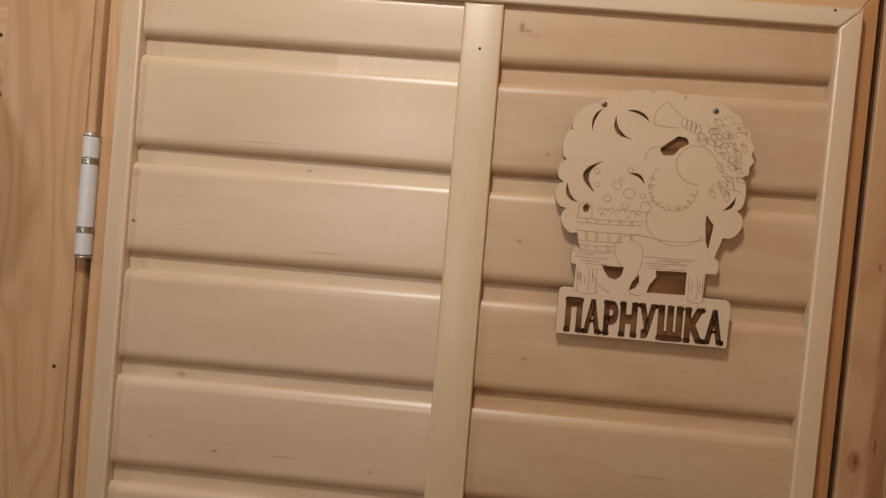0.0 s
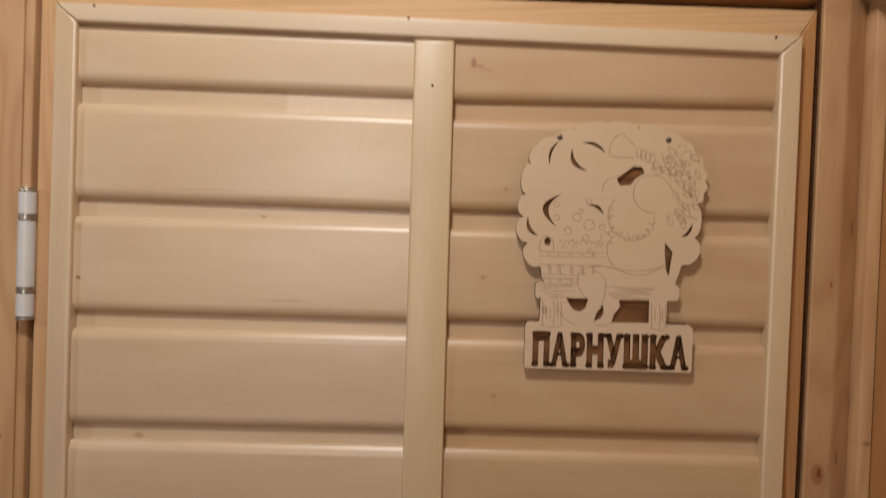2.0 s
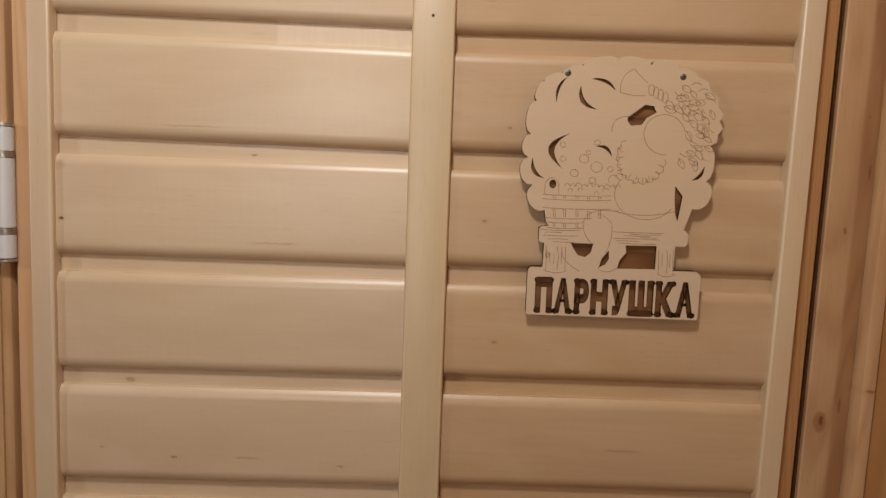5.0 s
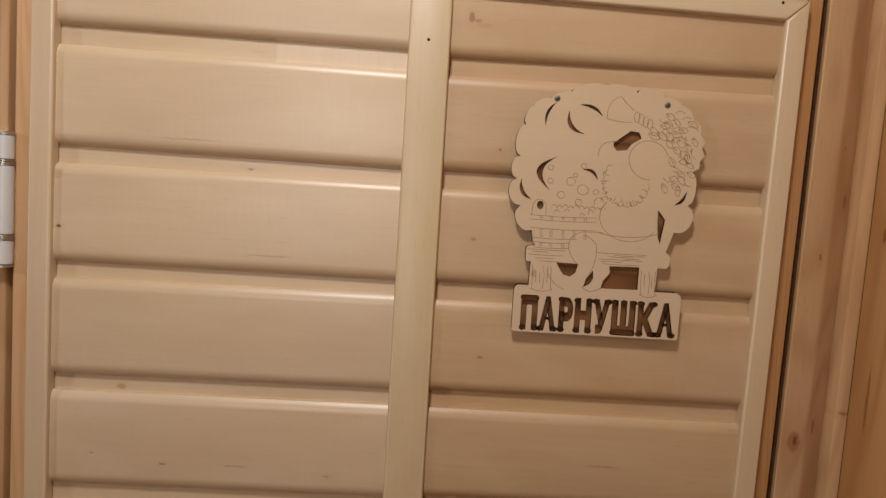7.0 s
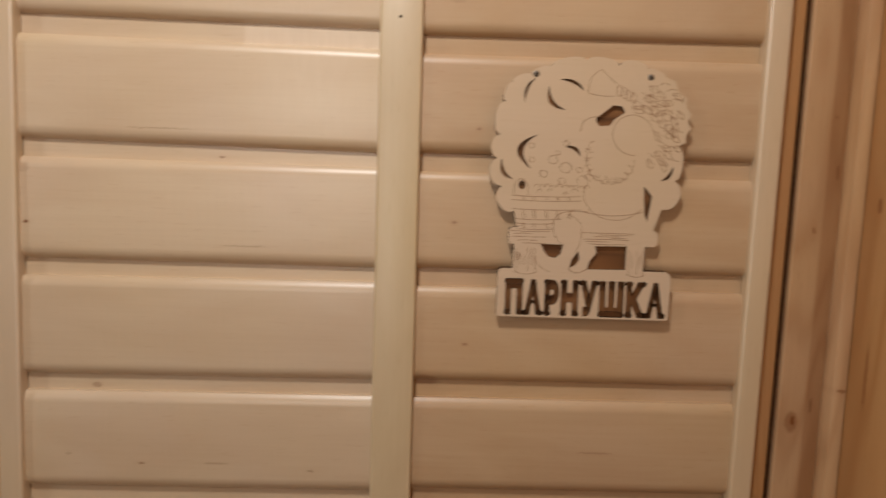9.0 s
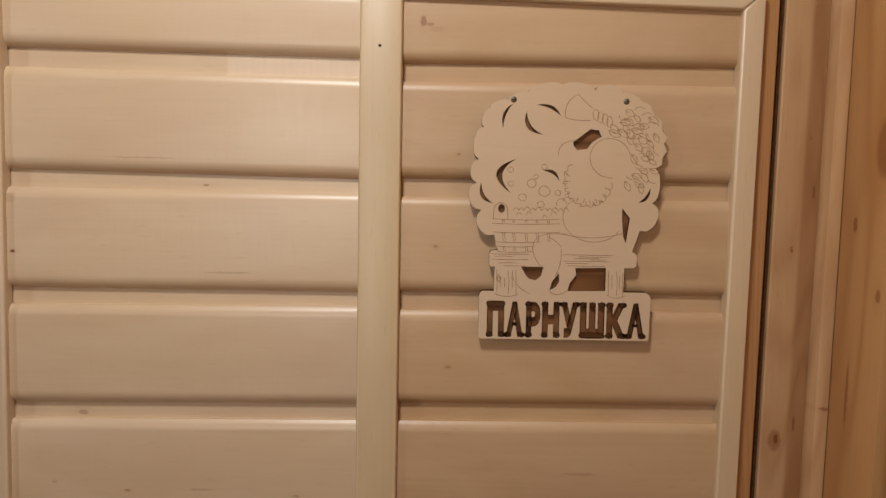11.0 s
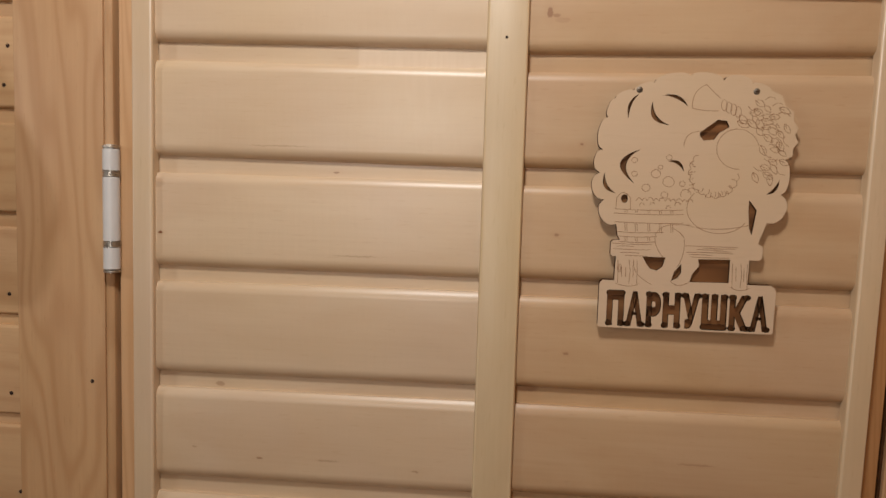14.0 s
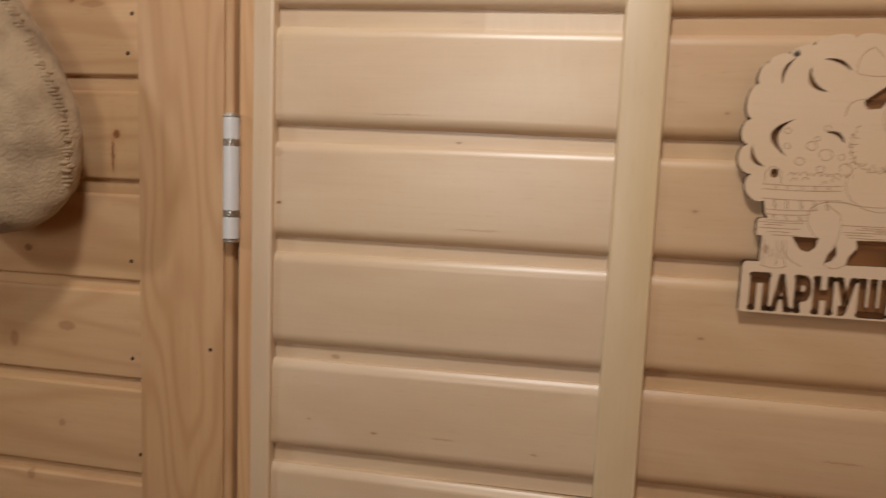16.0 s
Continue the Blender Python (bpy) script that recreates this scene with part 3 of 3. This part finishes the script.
def letter_cutter():
    """The word on the name board, with slab serifs, as one closed cutter."""
    bm = bmesh.new()
    # per letter: left edge, width, and the serif spans (fractions of the width) at foot and head
    spec = (("П", 13, 35, ((0.0, 0.36), (0.64, 1.0)), ((0.0, 1.0),)), ("А", 47, 35, ((-0.05, 0.30), (0.66, 1.05)), ()), ("Р", 83, 30, ((0.0, 0.46),), ((0.0, 0.4),)),
            ("Н", 112, 35, ((0.0, 0.36), (0.64, 1.0)), ((0.0, 0.36), (0.64, 1.0))), ("У", 146, 35, (), ((-0.02, 0.36), (0.66, 1.02))),
            ("Ш", 180, 48, ((0.0, 1.0),), ((0.0, 0.27), (0.37, 0.63), (0.73, 1.0))), ("К", 228, 38, ((0.0, 0.38), (0.64, 1.04)), ((0.0, 0.38), (0.66, 1.0))),
            ("А", 264, 36, ((-0.05, 0.30), (0.66, 1.05)), ()))
    foot, tall, slab = 4.0, 66.0, 10.5
    for ch, u, w, feet, heads in spec:
        c = bpy.data.curves.new("letter", "FONT")
        c.body, c.offset, c.extrude, c.fill_mode = ch, 0.08, 0.0025 / PS / 60, "BOTH"
        me = solid_of(c, 0)
        co = np.array([v.co for v in me.vertices])
        lo, hi = co.min(0), co.max(0)
        for v in me.vertices:
            fx, fz = (v.co.x - lo[0]) / (hi[0] - lo[0]), (v.co.z - lo[2]) / (hi[2] - lo[2])
            x, z = on_plaque(u + 2 + fx * (w - 4), foot + fz * tall)
            v.co = (x, (MID + 0.0012) if v.co.y > 0 else FRONT - 0.002, z)
        bm.from_mesh(me)
        for spans, v0 in ((feet, foot - 1), (heads, foot + tall - slab + 1)):
            for a, b in spans:
                pts = [on_plaque(*p) for p in oval(u + w * a + slab / 2, v0 + slab / 2, slab / 2, slab / 2, 8)[2:7] + [(q[0], q[1]) for q in oval(u + w * b - slab / 2, v0 + slab / 2, slab / 2, slab / 2, 8)[6:] + oval(u + w * b - slab / 2, v0 + slab / 2, slab / 2, slab / 2, 8)[:3]]]
                prism(pts, FRONT - 0.0021, MID + 0.0011, bm=bm)
    bmesh.ops.recalc_face_normals(bm, faces=bm.faces)
    me = bpy.data.meshes.new("cutter")
    bm.to_mesh(me)
    bm.free()
    return new("cutter", me)


def burn_sides(me, face, side):
    me.materials.clear()
    me.materials.append(face)
    me.materials.append(side)
    for f in me.polygons:
        f.material_index = 0 if abs(f.normal.y) > 0.7 else 1


plaque = thing("wooden_plaque", (0.133, -0.011, 1.508), "laser-cut pale plywood plaque on dark backing, screwed to the door", "plaque")
OUTLINE = cloud_outline()
front_me = plate("front", OUTLINE, HOLES, FRONT, MID)
cutter, blank = letter_cutter(), new("blank", front_me)
mod = blank.modifiers.new("letters", "BOOLEAN")
mod.operation, mod.solver, mod.object, mod.use_self = "DIFFERENCE", "EXACT", cutter, True
bpy.context.view_layer.update()
cut_me = bpy.data.meshes.new_from_object(blank.evaluated_get(bpy.context.evaluated_depsgraph_get()))
bpy.data.objects.remove(blank)
bpy.data.objects.remove(cutter)
burn_sides(cut_me, PLY, BURNT)
put_mesh("front_plate", cut_me, plaque, "pale plywood front with sawn-out shapes and the word ПАРНУШКА", smooth=0)
back_me = plate("back", [(u + 0.6 * (1 if u < 150 else -1), v + (0.6 if v < 100 else 0)) for u, v in OUTLINE], [], MID + 0.0001, REAR)
burn_sides(back_me, STAIN, BURNT)
put_mesh("backing_plate", back_me, plaque, "dark brown stained plywood backing", smooth=0)


def engraving():
    """Fine burnt lines of the drawing, as flat threads on the front plate."""
    c = bpy.data.curves.new("lines", "CURVE")
    c.dimensions, c.bevel_depth, c.bevel_resolution = "3D", 0.00027, 0
    rng = random.Random(7)

    def line(pts, cyclic=False):
        s = c.splines.new("POLY")
        s.points.add(len(pts) - 1)
        for p, (u, v) in zip(s.points, pts):
            x, z = on_plaque(u - 0.045 * max(0.0, v - 100), v)
            p.co = (x, FRONT + 0.00010, z, 1)
        s.use_cyclic_u = cyclic

    for u, v, r in ((61, 312, 5), (61, 287, 5), (98, 288, 8), (106, 300, 4), (121, 318, 5), (120, 274, 10), (144, 271, 5), (81, 262, 7), (113, 250, 6)):
        line(oval(u, v, r, r * 0.95, 16), True)
    # foam over the tub
    u = 64.0
    while u < 158:
        w = rng.uniform(8, 14)
        line(bend((u, 238), (u + w / 2, 238 + w * 1.1), (u + w, 238), 8))
        u += w
    line(bend((30, 242), (42, 262), (54, 242)) + [(54, 222)])
    line([(30, 242), (28, 222)])
    # tub: hoops and staves
    for v, a, b in ((222, 26, 146), (214, 25, 146), (198, 26, 146), (180, 30, 112), (172, 31, 100), (162, 33, 98)):
        line(bend((a, v), ((a + b) / 2, v - 3), (b, v + 1)))
    for u in (44, 62, 84, 104, 124):
        for v0, v1 in ((221, 215), (197, 181), (171, 163)):
            if u < 100 or v0 > 190:
                line([(u, v0), (u + 1.0, v1)])
                line([(u + 3.5, v0), (u + 4.2, v1)])
    # bench and its two posts
    for a, b, v in ((22, 92, 158), (24, 88, 148), (150, 240, 158), (152, 232, 146), (160, 226, 138), (170, 215, 152)):
        line(bend((a, v), ((a + b) / 2, v + rng.uniform(-2, 2)), (b, v)))
    for a in (32, 52, 66, 232, 246, 258):
        line([(a, 128), (a + rng.uniform(-2, 2), 108), (a, 84)])
    line(bend((28, 84), (50, 74), (70, 84)))
    line(bend((230, 84), (246, 74), (262, 84)))
    # plain rounded masses in the middle
    line(oval(238, 336, 36, 36, 30)[1:24])
    line(oval(206, 226, 54, 44, 36)[14:34])
    line(bend((150, 196), (205, 182), (262, 200)))
    line(bend((98, 160), (92, 190), (126, 196)) + [(160, 196)])
    line(bend((98, 160), (104, 140), (116, 132)))
    line(bend((148, 170), (150, 140), (136, 118)))
    line(bend((126, 190), (140, 184), (148, 172)))
    line(bend((60, 128), (56, 100), (92, 84)))
    line(bend((124, 92), (138, 76), (158, 92)))
    # scalloped curls
    for ru, rv, n in ((40, 42, 19),):
        ring = oval(198, 292, ru, rv, n)
        for p, q in list(zip(ring, ring[1:] + ring[:1]))[7:19]:
            m = ((p[0] + q[0]) / 2, (p[1] + q[1]) / 2)
            line(bend(p, (198 + (m[0] - 198) * 1.22, 292 + (m[1] - 292) * 1.22), q, 6))
    # handle and twine of the birch whisk
    line(bend((160, 408), (158, 440), (184, 450)) + bend((184, 450), (196, 436), (208, 426)))
    line(bend((160, 408), (180, 402), (204, 404)))
    for k in range(4):
        line(oval(214 + 8 * k, 414 - 4 * k, 5, 10, 12), True)
    line(bend((146, 338), (146, 372), (190, 366)))
    for k in range(22):
        a, b = rng.uniform(2.6, 6.0), rng.uniform(0.72, 1.0)
        u, v = 198 + 42 * b * math.cos(a), 292 + 42 * b * math.sin(a)
        line(bend((u, v), (u + 4 * math.cos(a + 0.6), v + 4 * math.sin(a + 0.6)), (u + 8 * math.cos(a), v + 8 * math.sin(a)), 5))
    for a, b, v in ((30, 60, 153), (36, 70, 141), (44, 84, 136), (156, 196, 142), (180, 236, 155), (200, 228, 149)):
        line([(a, v), ((a + b) / 2, v + rng.uniform(-1, 1)), (b, v)])
    for a in (38, 46, 59, 238, 252):
        line([(a, 122 - rng.uniform(0, 10)), (a + rng.uniform(-1, 1), 96)])
    line(oval(35, 112, 4, 7, 14), True)
    line(oval(35, 112, 2, 4, 10), True)
    for u, v, r in ((92, 232, 4), (74, 230, 4), (136, 232, 5), (120, 226, 4), (150, 252, 9), (160, 258, 6)):
        line(oval(u, v, r, r, 12)[0:8])
    # leaves of the whisk
    spots = [(u, v) for v in range(282, 432, 13) for u in range(240, 344, 13)]
    for u, v in spots:
        u, v = u + rng.uniform(-4, 4), v + rng.uniform(-4, 4)
        if ((u - 278) / 50) ** 2 + ((v - 360) / 72) ** 2 > 1 or ((u - 238) / 37) ** 2 + ((v - 336) / 40) ** 2 < 1:
            continue
        h, d = rng.uniform(16, 23), rng.uniform(-1.3, 0.1) + 0.004 * (v - 352)
        tip = (u + h * math.cos(d), v + h * math.sin(d))
        if tip[0] > 332 or tip[1] > 432:
            continue
        if rng.random() < 0.4:
            line([(u, v), ((u + tip[0]) / 2 + rng.uniform(-1, 1), (v + tip[1]) / 2)])
        lobe = rng.uniform(0.45, 0.62)
        for side in rng.sample((-1, 1), rng.choice((1, 2, 2))):
            line(bend((u, v), ((u + tip[0]) / 2 - side * math.sin(d) * h * lobe, (v + tip[1]) / 2 + side * math.cos(d) * h * lobe), tip, 6))
    ob = new("sheet", c)
    bpy.context.view_layer.update()
    me = bpy.data.meshes.new_from_object(ob.evaluated_get(bpy.context.evaluated_depsgraph_get()))
    bpy.data.objects.remove(ob)
    me.materials.clear()
    me.materials.append(LINE)
    return me


put_mesh("engraving", engraving(), plaque, "thin brown burnt drawing lines", smooth=0)
for u, v in ((54, 439), (253, 439)):
    x, z = on_plaque(u, v)
    s = part("screw", disc(x, FRONT - 0.0001, z, 0.0023, 0.0015, 0.0006, 16), SCREW, plaque, "small countersunk screw", true=False)
    part("slot", box(x - 0.0011, x + 0.0011, FRONT - 0.00085, FRONT - 0.0006, z - 0.0003, z + 0.0003), NAIL, s, true=False)

# ---- felt hat on its peg ----
HAT_X, HAT_Z = -0.5280, 1.542
peg = thing("wall_peg", (HAT_X, -0.02, 1.80), "small turned wooden peg on the pine wall", "peg")
bm = lathe(0, 0, [(0.0, 0.011), (0.004, 0.011), (0.006, 0.006), (0.05, 0.006), (0.055, 0.010), (0.062, 0.008)], 16)
bm.transform(Matrix.Translation((HAT_X, 0.0050, 1.800)) @ Matrix.Rotation(radians(90), 4, "X"))
part("pin", bm, PINE_UP, peg)

hat = thing("felt_hat", (HAT_X, -0.05, HAT_Z), "worn grey-beige felt hat with stitched edge hanging on the wall", "hat")


def hat_half(v):
    """Half width of the hat at a height v over its rim."""
    steps = ((0.0, 0.040), (0.003, 0.062), (0.010, 0.076), (0.024, 0.088), (0.042, 0.0925), (0.068, 0.0925), (0.090, 0.0880), (0.115, 0.0770), (0.140, 0.0630), (0.165, 0.0470), (0.190, 0.0300), (0.215, 0.0150), (0.230, 0.006))
    for (v0, w0), (v1, w1) in zip(steps, steps[1:]):
        if v <= v1:
            s = (v - v0) / (v1 - v0)
            return w0 + (w1 - w0) * s
    return 0.004


def hat_body():
    bm, rows, n, m = bmesh.new(), [], 44, 64
    for j in range(m + 1):
        v = 0.23 * j / m
        w = hat_half(v)
        d = min(0.042, w * 0.62)
        row = []
        for i in range(n):
            a = 2 * math.pi * i / n
            lump = 1 + 0.05 * noise.noise((3 * math.cos(a), 3 * math.sin(a), v * 18)) + 0.015 * noise.noise((14 * math.cos(a), 14 * math.sin(a), v * 110))
            px = abs(math.cos(a)) ** 0.75 * math.copysign(1, math.cos(a))
            row.append(bm.verts.new((HAT_X + w * lump * px, -0.045 + d * lump * math.sin(a), HAT_Z + v + 0.008 * math.sin(3 * a) * (1 - j / m))))
        rows.append(row)
    for lo, hi in zip(rows, rows[1:]):
        for i in range(n):
            bm.faces.new((lo[i], lo[(i + 1) % n], hi[(i + 1) % n], hi[i]))
    bm.faces.new(rows[0][::-1])
    bm.faces.new(rows[-1])
    return bm


part("crown", hat_body(), FELT, hat, smooth=80)


def hat_seam(side):
    """The pilled whip-stitched ridge where the two felt halves meet."""
    bm, rng = bmesh.new(), random.Random(3)
    for k in range(72):
        v = 0.010 + 0.205 * k / 72 + rng.uniform(-0.0006, 0.0006)
        w = hat_half(v)
        slope = math.atan2(hat_half(v + 0.006) - hat_half(v - 0.006), 0.012)
        turn = Matrix.Rotation(side * (slope + rng.uniform(-0.3, 0.3)), 4, "Y")
        at = Matrix.Translation((HAT_X + side * (w - 0.0030 + rng.uniform(-0.0008, 0.0008)), -0.050 + rng.uniform(-0.002, 0.002), HAT_Z + v))
        bmesh.ops.create_icosphere(bm, subdivisions=2, radius=1.0, matrix=at @ turn @ Matrix.Diagonal((rng.uniform(0.0028, 0.0038), 0.0056, rng.uniform(0.0018, 0.0026), 1)))
    for p in bm.verts:
        p.co += 0.0007 * noise.noise_vector(p.co * 500)
    return bm


for side in (-1, 1):
    part("seam", hat_seam(side), FELT, hat, "pilled whip-stitched edge", smooth=80)
loop = bmesh.new()
ring = [(HAT_X + 0.012 * math.sin(a), 1.782 + 0.026 * -math.cos(a)) for a in [2 * math.pi * i / 20 for i in range(20)]]
for (xa, za), (xb, zb) in zip(ring, ring[1:] + ring[:1]):
    d = Vector((xb - xa, 0, zb - za))
    bmesh.ops.create_cone(loop, segments=6, radius1=0.0016, radius2=0.0016, depth=d.length * 1.15, cap_ends=True, matrix=Matrix.Translation(((xa + xb) / 2, -0.050, (za + zb) / 2)) @ d.to_track_quat("Z", "Y").to_matrix().to_4x4())
part("hanging_loop", loop, FELT, hat, smooth=60)
